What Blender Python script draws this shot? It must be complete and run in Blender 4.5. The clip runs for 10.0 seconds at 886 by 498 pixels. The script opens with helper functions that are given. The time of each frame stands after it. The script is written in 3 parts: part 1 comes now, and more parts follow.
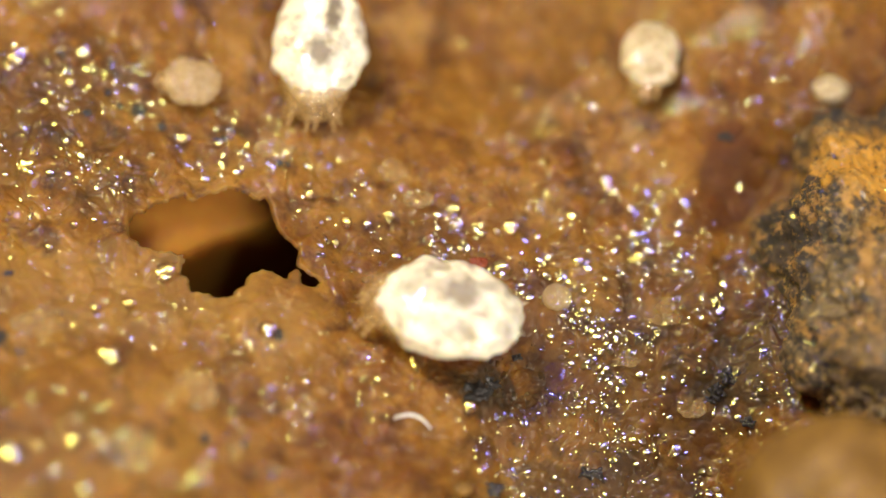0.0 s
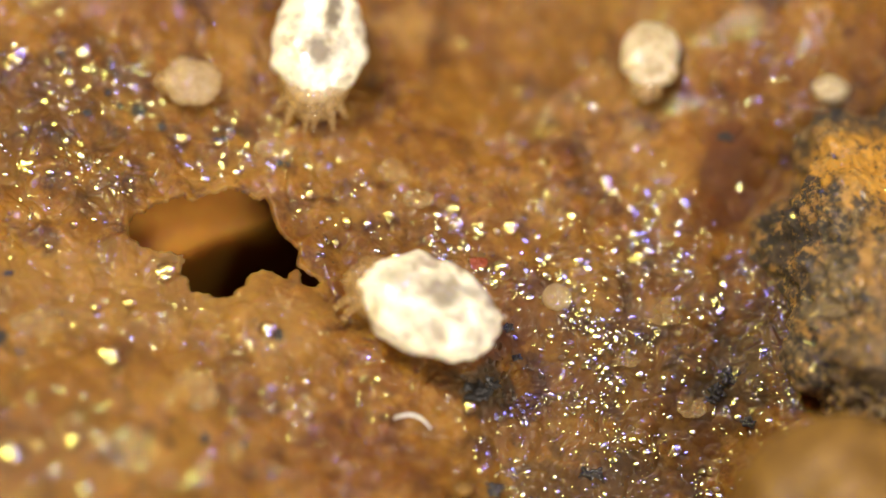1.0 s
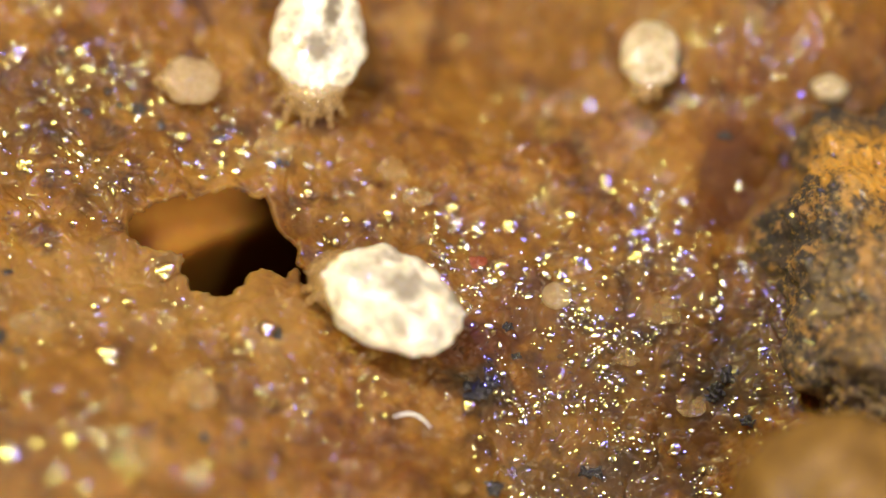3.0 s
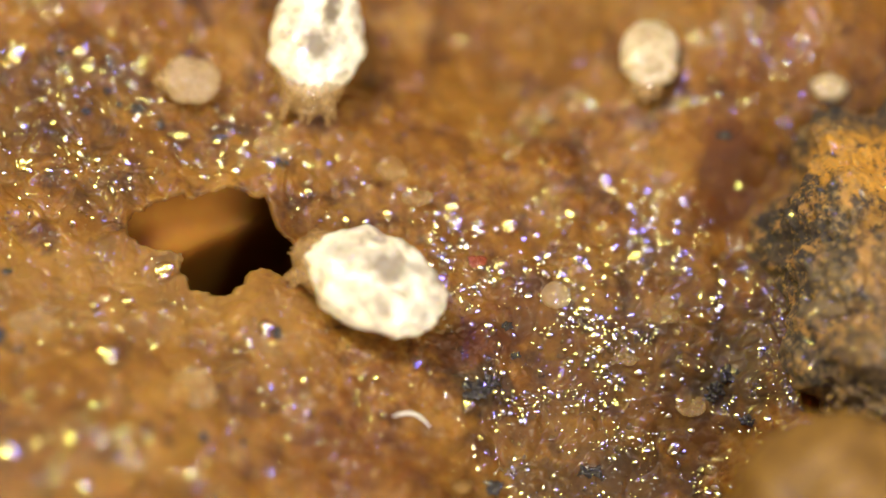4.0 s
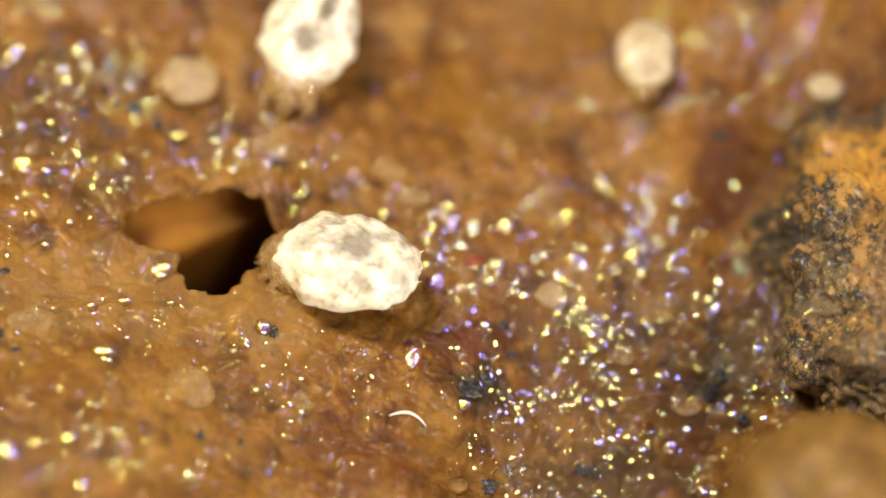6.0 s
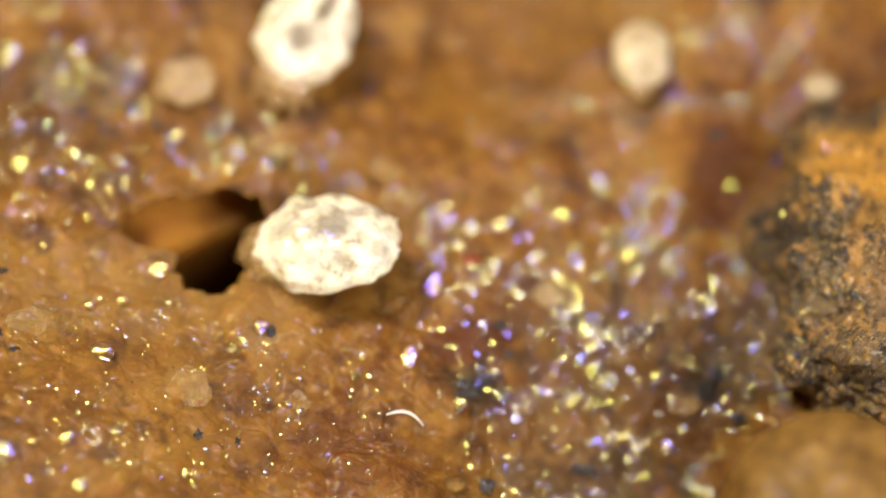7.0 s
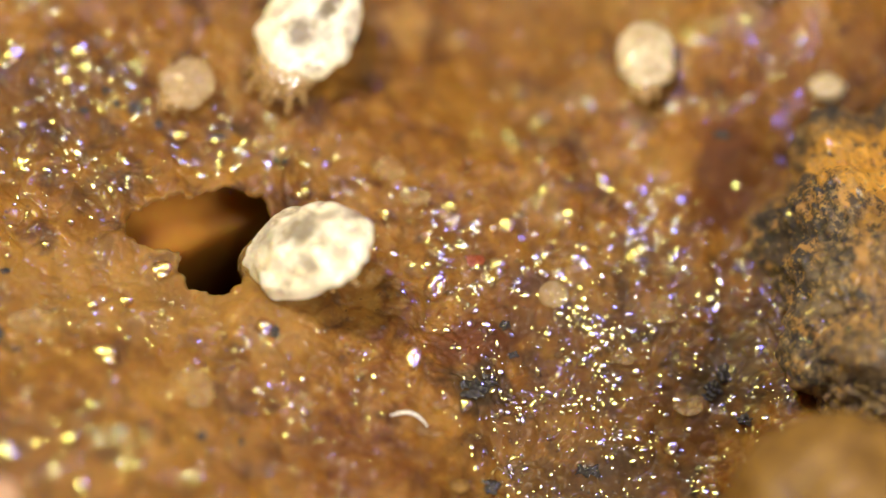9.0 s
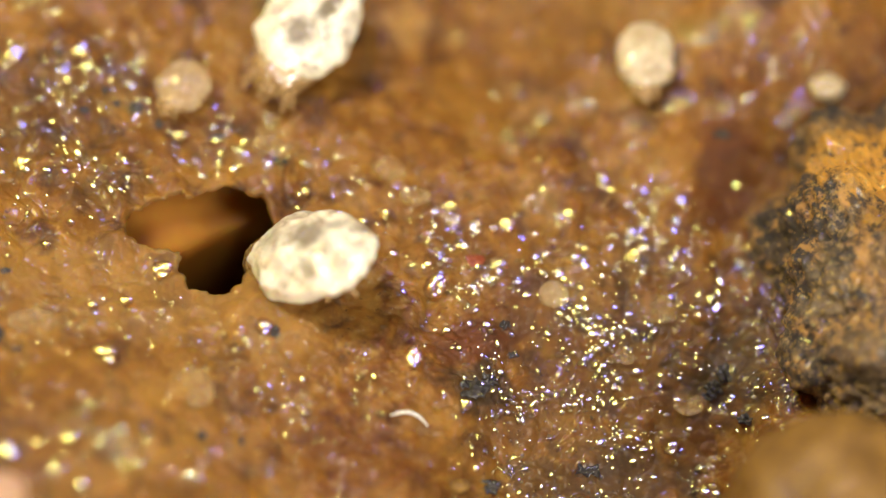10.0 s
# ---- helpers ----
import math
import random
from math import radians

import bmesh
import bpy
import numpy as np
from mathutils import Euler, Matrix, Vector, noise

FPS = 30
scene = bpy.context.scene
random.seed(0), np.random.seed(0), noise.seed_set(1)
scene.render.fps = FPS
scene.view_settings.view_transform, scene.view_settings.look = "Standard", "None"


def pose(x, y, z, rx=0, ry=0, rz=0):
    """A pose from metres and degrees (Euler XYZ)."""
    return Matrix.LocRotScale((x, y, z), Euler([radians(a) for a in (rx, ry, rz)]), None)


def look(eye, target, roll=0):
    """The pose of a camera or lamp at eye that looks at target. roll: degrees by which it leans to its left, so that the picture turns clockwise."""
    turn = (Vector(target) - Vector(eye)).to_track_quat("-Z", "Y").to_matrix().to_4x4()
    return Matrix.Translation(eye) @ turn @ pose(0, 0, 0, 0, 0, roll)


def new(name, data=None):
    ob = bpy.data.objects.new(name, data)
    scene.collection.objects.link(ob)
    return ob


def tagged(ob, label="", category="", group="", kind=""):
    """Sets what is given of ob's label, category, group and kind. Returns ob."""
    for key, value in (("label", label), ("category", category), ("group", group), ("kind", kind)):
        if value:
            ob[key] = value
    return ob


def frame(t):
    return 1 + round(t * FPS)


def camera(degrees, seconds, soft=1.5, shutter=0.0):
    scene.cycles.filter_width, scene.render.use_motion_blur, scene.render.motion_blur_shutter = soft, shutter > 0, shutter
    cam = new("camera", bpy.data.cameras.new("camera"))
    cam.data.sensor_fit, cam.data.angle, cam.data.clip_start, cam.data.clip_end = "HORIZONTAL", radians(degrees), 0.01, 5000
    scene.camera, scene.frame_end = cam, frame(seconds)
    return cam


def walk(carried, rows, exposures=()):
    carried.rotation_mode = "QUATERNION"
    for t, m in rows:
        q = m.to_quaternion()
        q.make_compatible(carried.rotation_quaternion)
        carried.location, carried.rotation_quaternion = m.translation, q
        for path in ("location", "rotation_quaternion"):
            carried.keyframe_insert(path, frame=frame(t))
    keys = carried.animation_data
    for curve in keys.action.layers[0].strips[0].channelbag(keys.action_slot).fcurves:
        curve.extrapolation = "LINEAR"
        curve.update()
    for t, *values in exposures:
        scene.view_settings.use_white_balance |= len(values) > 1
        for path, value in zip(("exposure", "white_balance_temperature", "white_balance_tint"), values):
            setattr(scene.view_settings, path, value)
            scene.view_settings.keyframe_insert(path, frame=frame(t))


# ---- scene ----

U = 1.8e-6                      # one plan unit: 1.8 micrometres; the field of view is 2.8 mm wide
TILT, SWING = radians(28), radians(12)   # the view's lean from the plumb line, and its turn about its own axis
DIST = 0.060                    # working distance of the stereo microscope
COS_T, SIN_T, COS_S, SIN_S = math.cos(TILT), math.sin(TILT), math.cos(SWING), math.sin(SWING)

# ---- camera ----
cam = camera(math.degrees(2 * math.atan(784 * U / DIST)), 10.0, soft=1.5)
cam.data.dof.use_dof = True
cam.data.dof.focus_distance = DIST
cam.data.dof.aperture_fstop = cam.data.lens * 1e-3 / (2 * 0.043 * DIST)

VIEW = look((0, -DIST * SIN_T, DIST * COS_T), (0, 0, 0), math.degrees(SWING))


def view_at(dx, dy, rise):
    """The microscope's pose, slid sideways by plan units and raised along its axis to refocus."""
    return Matrix.Translation(VIEW.to_3x3() @ Vector((dx * U, dy * U, rise * U))) @ VIEW


walk(cam, [(0.0, view_at(0, 0, 35)), (1.0, view_at(0, 0, 35)), (1.6, view_at(0.5, -1.5, 35)), (2.7, view_at(0.8, -1.7, 38)),
           (3.8, view_at(2, -3, 40)), (5.0, view_at(2.2, -3, 40)), (5.5, view_at(5.2, -3.6, 70)), (6.2, view_at(10, -4, 150)), (6.8, view_at(14, -4.5, 215)),
           (7.5, view_at(13.4, -4, 215)), (8.0, view_at(6.4, -4, 70)), (8.6, view_at(6.2, -4.3, 65)), (10.0, view_at(5.8, -4.8, 65))])

# ---- light ----
world = bpy.data.worlds.new("world")
scene.world = world
world.use_nodes = True
world.node_tree.nodes["Background"].inputs[0].default_value = (1.0, 0.95, 0.90, 1)
world.node_tree.nodes["Background"].inputs[1].default_value = 0.09


def disc_lamp(name, side, up, watts, radius, colour):
    """A disc lamp aimed at the middle; side and up: degrees from the microscope's axis, seen through it."""
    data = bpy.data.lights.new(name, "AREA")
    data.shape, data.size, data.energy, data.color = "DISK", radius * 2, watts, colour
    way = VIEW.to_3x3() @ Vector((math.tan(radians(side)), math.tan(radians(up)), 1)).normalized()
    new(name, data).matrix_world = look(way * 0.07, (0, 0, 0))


# main lamp, tinted yellow for the warm edge of a lens-like colour fringe
disc_lamp("fringe_lamp_left", -35, 45, 0.047, 0.0042, (1.0, 0.84, 0.15))
# added blue twin beside it, giving each glint the fringe's blue edge
disc_lamp("fringe_lamp_left", -21, 43, 0.029, 0.0032, (0.22, 0.20, 1.0))
# upper right: added fill that lightens the shadows of the left lamps
disc_lamp("fill_lamp_right", 34, 30, 0.013, 0.0110, (1.0, 0.92, 0.74))
disc_lamp("fill_lamp_right", 28, -30, 0.042, 0.0140, (1.0, 0.90, 0.77))
scene.view_settings.exposure = 0.25


# ---- plan: from plan units to metres ----
def flat(px, py):
    """Where plan position (px, py) lies on the level z = 0."""
    a, b = (px - 784) * U, (441 - py) * U
    return a * COS_S - b * SIN_S, (a * SIN_S + b * COS_S) / COS_T


def plan(x, y):
    """Plan position of level points; works on arrays."""
    v = y * COS_T
    return 784 + (x * COS_S + v * SIN_S) / U, 441 - (v * COS_S - x * SIN_S) / U


# ---- noise on arrays ----
def lattice(ix, iy, seed):
    n = np.sin(ix * 127.1 + iy * 311.7 + seed * 74.7) * 43758.5453
    return n - np.floor(n)


def soft_noise(x, y, size, seed):
    """Smooth noise from -1 to 1 with hills about that size across."""
    x, y = x / size, y / size
    ix, iy = np.floor(x), np.floor(y)
    fx, fy = x - ix, y - iy
    fx, fy = fx * fx * fx * (fx * (fx * 6 - 15) + 10), fy * fy * fy * (fy * (fy * 6 - 15) + 10)
    a, b = lattice(ix, iy, seed), lattice(ix + 1, iy, seed)
    c, d = lattice(ix, iy + 1, seed), lattice(ix + 1, iy + 1, seed)
    return 2 * (a + (b - a) * fx + (c - a) * fy + (a - b - c + d) * fx * fy) - 1


def layers(x, y, size, seed, octaves=4):
    out, amp = 0, 1.0
    for k in range(octaves):
        out = out + amp * soft_noise(x * math.cos(k) - y * math.sin(k), x * math.sin(k) + y * math.cos(k), size / 2 ** k, seed + k * 13)
        amp *= 0.5
    return out / 1.9


def beads(x, y, size, seed, fill=0.8):
    """Rounded bumps of uneven size, 0 to 1, packed at random."""
    x, y = x / size, y / size
    ix, iy = np.floor(x), np.floor(y)
    top = np.zeros_like(x)
    for ox in (-1, 0, 1):
        for oy in (-1, 0, 1):
            cx, cy = ix + ox, iy + oy
            r = 0.25 + 0.5 * lattice(cx, cy, seed + 5) * fill
            d2 = ((x - cx - lattice(cx, cy, seed)) ** 2 + (y - cy - lattice(cx, cy, seed + 9)) ** 2) / (r * r)
            top = np.maximum(top, np.sqrt(np.clip(1 - d2, 0, 1)) * r * 1.4)
    return top


def blob(px, py, cx, cy, rx, ry, turn=0):
    """Soft-edged ellipse on the plan: 1 at its middle, 0 at its rim, below 0 outside."""
    c, s = math.cos(radians(turn)), math.sin(radians(turn))
    dx, dy = px - cx, py - cy
    return 1 - np.sqrt(((dx * c + dy * s) / rx) ** 2 + ((dy * c - dx * s) / ry) ** 2)


def ease(x, a, b):
    k = np.clip((x - a) / (b - a), 0, 1)
    return k * k * (3 - 2 * k)


PIT = [(312, 402, 82, 55, 0), (410, 398, 86, 68, 10), (388, 465, 70, 62, 0), (470, 445, 62, 52, 40), (535, 488, 46, 20, 22)]
PIT_LOBES = [(470, 508, 32, 28, 0), (520, 500, 10, 22, 15), (280, 470, 38, 24, 0)]


def pit_depth(px, py, ragged=1.0, join=0.3):
    """Signed distance into the burrow's mouth, in plan units."""
    wx = px + ragged * (7 * soft_noise(px, py, 26, 3) + 4 * soft_noise(px, py, 11, 4))
    wy = py + ragged * (7 * soft_noise(px, py, 24, 7) + 4 * soft_noise(px, py, 12, 8))
    inside = np.full_like(px, -1e4)
    for cx, cy, rx, ry, turn in PIT:
        inside = np.logaddexp(inside * join, blob(wx, wy, cx, cy, rx, ry, turn) * min(rx, ry) * join) / join
    for cx, cy, rx, ry, turn in PIT_LOBES:
        inside = np.minimum(inside, -blob(wx, wy, cx, cy, rx, ry, turn) * min(rx, ry))
    return inside


def relief(px, py):
    """Height of the rotting tissue, in plan units."""
    h = 26 * layers(px, py, 420, 1, 3)
    h += 70 * ease(blob(px, py, 60, 860, 620, 420), 0, 1) + 95 * ease(blob(px, py, 1440, 60, 560, 360), 0, 1)
    h += 30 * ease(blob(px, py, 480, 580, 130, 110), 0, 0.7)
    h -= 60 * ease(blob(px, py, 900, 60, 480, 260), 0, 1) + 35 * ease(blob(px, py, 1325, 350, 120, 190), 0, 1)
    h -= 0.42 * np.logaddexp(0, (np.minimum(py, 960) - 520) / 40) * 40 * ease(px, 700, 1000) * (1 - ease(px, 1270, 1420))   # the hollow before the pebble
    h += 11 * layers(px, py, 95, 21, 3)
    rough, fine = ease(layers(px, py, 150, 91, 3), -0.25, 0.35), ease(layers(px, py, 110, 95, 3), -0.1, 0.4)
    wx, wy = px + 16 * soft_noise(px, py, 48, 101), py + 16 * soft_noise(px, py, 48, 103)
    h += 7 * beads(wx, wy, 80, 31) + (1.2 + 4 * rough) * beads(wx + 13, wy * 1.25, 35, 41) + (0.5 + 2.2 * fine) * beads(wx, wy * 1.3, 15, 51)
    h += 4 * layers(px, py, 40, 111, 3) + 0.3 * soft_noise(px, py, 9, 61)
    d = pit_depth(px, py)
    return h * (1 - 0.4 * ease(d, -3, 5)) - 6 * ease(d, 0, 5)


def axis(lo, hi, step, far):
    """Even steps between lo and hi, growing out to far on both sides."""
    mid = np.arange(lo, hi, step)
    out, s = [mid[-1]], step
    while out[-1] < far:
        s *= 1.22
        out.append(out[-1] + s)
    back, s = [mid[0]], step
    while back[-1] > -far:
        s *= 1.22
        back.append(back[-1] - s)
    return np.array(back[:0:-1] + list(mid) + out[1:])


STEP = 2.3 * U
GX, GY = axis(-930 * U, 930 * U, STEP, 0.1), axis(-760 * U, 720 * U, STEP, 0.1)
XX, YY = np.meshgrid(GX, GY)
PXX, PYY = plan(XX, YY)
HH = relief(PXX, PYY) * U


def height(x, y):
    """Ground height in metres by interpolation."""
    i = int(np.clip(np.searchsorted(GX, x) - 1, 0, len(GX) - 2))
    j = int(np.clip(np.searchsorted(GY, y) - 1, 0, len(GY) - 2))
    fx, fy = (x - GX[i]) / (GX[i + 1] - GX[i]), (y - GY[j]) / (GY[j + 1] - GY[j])
    return float((HH[j, i] * (1 - fx) + HH[j, i + 1] * fx) * (1 - fy) + (HH[j + 1, i] * (1 - fx) + HH[j + 1, i + 1] * fx) * fy)


def lifted(px, py, z):
    """The point over plan position (px, py) on the level z metres, along the line of view."""
    x, y = flat(px, py)
    return Vector((x, y - z * math.tan(TILT), z))


def spot(px, py):
    """The ground's point at plan position (px, py)."""
    z = 0.0
    for _ in range(12):
        p = lifted(px, py, z)
        z = 0.5 * z + 0.5 * height(p.x, p.y)
    return lifted(px, py, z)


# ---- materials ----
def material(name):
    m = bpy.data.materials.new(name)
    m.use_nodes = True
    return m, m.node_tree.nodes, m.node_tree.links, m.node_tree.nodes["Principled BSDF"]


def coords(nodes, links, stretch=(1, 1, 1)):
    """Object coordinates in plan units."""
    tc, mp = nodes.new("ShaderNodeTexCoord"), nodes.new("ShaderNodeMapping")
    mp.inputs["Scale"].default_value = [k / U for k in stretch]
    links.new(tc.outputs["Object"], mp.inputs["Vector"])
    return mp.outputs["Vector"]


def grain(nodes, links, vec, size, detail=3.0, rough=0.55):
    n = nodes.new("ShaderNodeTexNoise")
    n.inputs["Scale"].default_value, n.inputs["Detail"].default_value, n.inputs["Roughness"].default_value = 1 / size, detail, rough
    links.new(vec, n.inputs["Vector"])
    return n.outputs["Fac"]


def ramp(nodes, links, fac, stops):
    r = nodes.new("ShaderNodeValToRGB")
    while len(r.color_ramp.elements) < len(stops):
        r.color_ramp.elements.new(0.5)
    for e, (at, col) in zip(r.color_ramp.elements, stops):
        e.position, e.color = at, (*col, 1)
    links.new(fac, r.inputs["Fac"])
    return r.outputs["Color"]


def mix(nodes, links, fac, a, b):
    m = nodes.new("ShaderNodeMix")
    m.data_type = "RGBA"
    for value, socket in ((fac, m.inputs[0]), (a, m.inputs[6]), (b, m.inputs[7])):
        if isinstance(value, bpy.types.NodeSocket):
            links.new(value, socket)
        else:
            socket.default_value = value if isinstance(value, float) else (*value, 1)
    return m.outputs[2]


def bump(nodes, links, bsdf, fac, depth, strength=1.0):
    b = nodes.new("ShaderNodeBump")
    b.inputs["Distance"].default_value, b.inputs["Strength"].default_value = depth * U, strength
    links.new(fac, b.inputs["Height"])
    links.new(b.outputs["Normal"], bsdf.inputs["Normal"])


def wet(bsdf, rough, coat=1.0, coat_rough=0.08, scatter=0.0, radius=20):
    bsdf.inputs["Roughness"].default_value = rough
    bsdf.inputs["Coat Weight"].default_value, bsdf.inputs["Coat Roughness"].default_value = coat, coat_rough
    bsdf.inputs["Subsurface Weight"].default_value = scatter
    bsdf.inputs["Subsurface Radius"].default_value = (1.0, 0.55, 0.25)
    bsdf.inputs["Subsurface Scale"].default_value = radius * U


def tissue_material(name, puckered=True):
    """Rotting tissue; without puckers it is the same stuff under a smooth drop of moisture."""
    m, n, l, b = material(name)
    v = coords(n, l)
    base = ramp(n, l, grain(n, l, v, 170, 5), [(0.34, (0.135, 0.047, 0.004)), (0.5, (0.195, 0.082, 0.008)), (0.66, (0.285, 0.142, 0.022))])
    base = mix(n, l, ramp(n, l, grain(n, l, v, 38, 4), [(0.46, (0, 0, 0)), (0.64, (0.7, 0.7, 0.7))]), base, (0.32, 0.160, 0.025))
    base = mix(n, l, ramp(n, l, grain(n, l, v, 120, 4, 0.6), [(0.52, (0, 0, 0)), (0.66, (0.7, 0.7, 0.7))]), base, (0.095, 0.036, 0.010))
    base = mix(n, l, ramp(n, l, grain(n, l, v, 60, 3), [(0.54, (0, 0, 0)), (0.68, (0.8, 0.8, 0.8))]), base, (0.070, 0.026, 0.008))
    base = mix(n, l, ramp(n, l, grain(n, l, v, 13, 4, 0.65), [(0.52, (0, 0, 0)), (0.72, (0.35, 0.35, 0.35))]), base, (0.38, 0.20, 0.04))
    base = mix(n, l, ramp(n, l, grain(n, l, v, 20, 4, 0.65), [(0.56, (0, 0, 0)), (0.78, (0.35, 0.35, 0.35))]), base, (0.085, 0.030, 0.004))
    base = mix(n, l, ramp(n, l, grain(n, l, v, 13, 2, 0.5), [(0.66, (0, 0, 0)), (0.74, (0.7, 0.7, 0.7))]), base, (0.050, 0.018, 0.004))
    at = n.new("ShaderNodeAttribute")
    at.attribute_name = "stain_shade"
    sep = n.new("ShaderNodeSeparateColor")
    l.new(at.outputs["Color"], sep.inputs[0])
    base = mix(n, l, sep.outputs[1], base, (0.105, 0.027, 0.005))
    base = mix(n, l, sep.outputs[2], base, (0.37, 0.22, 0.065))
    base = mix(n, l, sep.outputs[0], base, (0.045, 0.025, 0.010))
    tone = n.new("ShaderNodeHueSaturation")
    tone.inputs["Saturation"].default_value, tone.inputs["Value"].default_value = 1.0, 0.95
    l.new(base, tone.inputs["Color"])
    l.new(tone.outputs[0], b.inputs["Base Color"])
    wet(b, 0.6, 1.0, 0.2 if puckered else 0.13, 0.85, 95)
    film = n.new("ShaderNodeAttribute")
    film.attribute_name = "film"
    spread = n.new("ShaderNodeMath")
    spread.operation = "MULTIPLY"
    l.new(film.outputs["Fac"], spread.inputs[0])
    l.new(ramp(n, l, grain(n, l, v, 34, 3), [(0.40, (0.05, 0.05, 0.05)), (0.60, (0.16, 0.16, 0.16))]), spread.inputs[1])
    if puckered:
        l.new(spread.outputs[0], b.inputs["Coat Weight"])
    b.inputs["Coat IOR"].default_value = 1.9
    b.inputs["Specular IOR Level"].default_value = 0.2
    bump(n, l, b, grain(n, l, v, 9, 2), 0.6, 0.4)
    if puckered:
        slime(n, l, b, v, 0.7, 0.3)
    return m


def slime(n, l, b, v, fine=1.0, broad=1.0):
    """A clear film of slime over a surface, puckered in clusters, that catches the lamps."""
    crowd = ramp(n, l, grain(n, l, v, 95, 3), [(0.41, (0.06, 0.06, 0.06)), (0.57, (1, 1, 1))])
    total = None
    for size, depth, much in ((22, 9.5 * fine, crowd), (9, 1.7 * fine, crowd), (58, 7 * broad, None)):
        scaled = n.new("ShaderNodeMath")
        scaled.operation, scaled.inputs[1].default_value, scaled.inputs[2].default_value = "MULTIPLY_ADD", -depth, 0.0
        if much:
            cell, mound = n.new("ShaderNodeTexVoronoi"), n.new("ShaderNodeMath")
            cell.feature, cell.inputs["Scale"].default_value, cell.inputs["Smoothness"].default_value = "SMOOTH_F1", 1 / size, 0.25
            l.new(v, cell.inputs["Vector"])
            mound.operation, mound.inputs[1].default_value = "POWER", 2.0
            l.new(cell.outputs["Distance"], mound.inputs[0]), l.new(mound.outputs[0], scaled.inputs[0])
            k = n.new("ShaderNodeMath")
            k.operation = "MULTIPLY"
            l.new(scaled.outputs[0], k.inputs[0]), l.new(much, k.inputs[1])
            out = k.outputs[0]
        else:
            l.new(grain(n, l, v, size, 1.5, 0.45), scaled.inputs[0])
            out = scaled.outputs[0]
        if total:
            k = n.new("ShaderNodeMath")
            l.new(out, k.inputs[0]), l.new(total, k.inputs[1])
            out = k.outputs[0]
        total = out
    film = n.new("ShaderNodeBump")
    film.inputs["Distance"].default_value = U
    l.new(total, film.inputs["Height"])
    l.new(film.outputs["Normal"], b.inputs["Coat Normal"])


def lump_material(name, dark, light, size=30, rough=0.4, coat=0.6, scatter=0.0, relief_depth=2.0, coat_rough=0.1, film=0.0):
    m, n, l, b = material(name)
    v = coords(n, l)
    l.new(ramp(n, l, grain(n, l, v, size, 5), [(0.35, dark), (0.65, light)]), b.inputs["Base Color"])
    wet(b, rough, coat, coat_rough, scatter, 25)
    bump(n, l, b, grain(n, l, v, size * 0.25, 3), relief_depth, 0.7)
    if film:
        slime(n, l, b, v, film, film)
    return m


TISSUE, MOIST = tissue_material("rotting_tissue"), tissue_material("moisture_on_tissue", False)
AMBER = lump_material("amber_cuticle", (0.46, 0.26, 0.07), (0.74, 0.50, 0.22), 12, 0.35, 1.0, 0.0, 5.0, 0.08, 2.5)
AMBER.node_tree.nodes["Principled BSDF"].inputs["Coat IOR"].default_value = 2.1
PINK = lump_material("pinkish_cuticle", (0.55, 0.30, 0.16), (0.80, 0.52, 0.34), 14, 0.45, 1.0, 0.4, 3.0, 0.15, 1.0)
WHITE = lump_material("white_glossy_skin", (0.66, 0.62, 0.55), (0.80, 0.77, 0.70), 30, 0.4, 1.0, 0.2, 0.5, 0.3)
PALE = lump_material("pale_cuticle", (0.40, 0.31, 0.17), (0.56, 0.46, 0.29), 24, 0.4, 0.8, 0.3, 1.5)
DROP = lump_material("clear_slime", (0.62, 0.36, 0.12), (0.72, 0.46, 0.18), 40, 0.12, 1.0, 0.0, 0.0, 0.14, 0.35)
DROP.node_tree.nodes["Principled BSDF"].inputs["Transmission Weight"].default_value = 0.9
DROP.node_tree.nodes["Principled BSDF"].inputs["IOR"].default_value = 1.15
DROP.node_tree.nodes["Principled BSDF"].inputs["Coat IOR"].default_value = 1.7
DARK = lump_material("black_grit", (0.005, 0.0045, 0.005), (0.026, 0.020, 0.018), 10, 0.5, 0.6, 0.0, 3.0, 0.12, 1.0)
NYMPH = lump_material("granular_cuticle", (0.50, 0.35, 0.16), (0.66, 0.50, 0.28), 16, 0.4, 1.0, 0.2, 4.0, 0.12, 1.0)
JELLY = lump_material("clear_jelly", (0.32, 0.18, 0.05), (0.46, 0.30, 0.11), 18, 0.5, 0.5, 0.5, 3.0, 0.2, 1.0)
RED = lump_material("red_speck", (0.17, 0.022, 0.003), (0.24, 0.045, 0.008), 10, 0.6, 0.2)
LINING = lump_material("burrow_lining", (0.31, 0.118, 0.002), (0.37, 0.145, 0.004), 90, 0.85, 0.0, 1.0, 1.0)
LINING.node_tree.nodes["Principled BSDF"].inputs["Subsurface Scale"].default_value = 170 * U
OCHRE = lump_material("ochre_mineral", (0.10, 0.044, 0.003), (0.27, 0.145, 0.02), 34, 0.7, 0.12, 0.0, 4.0, 0.3)


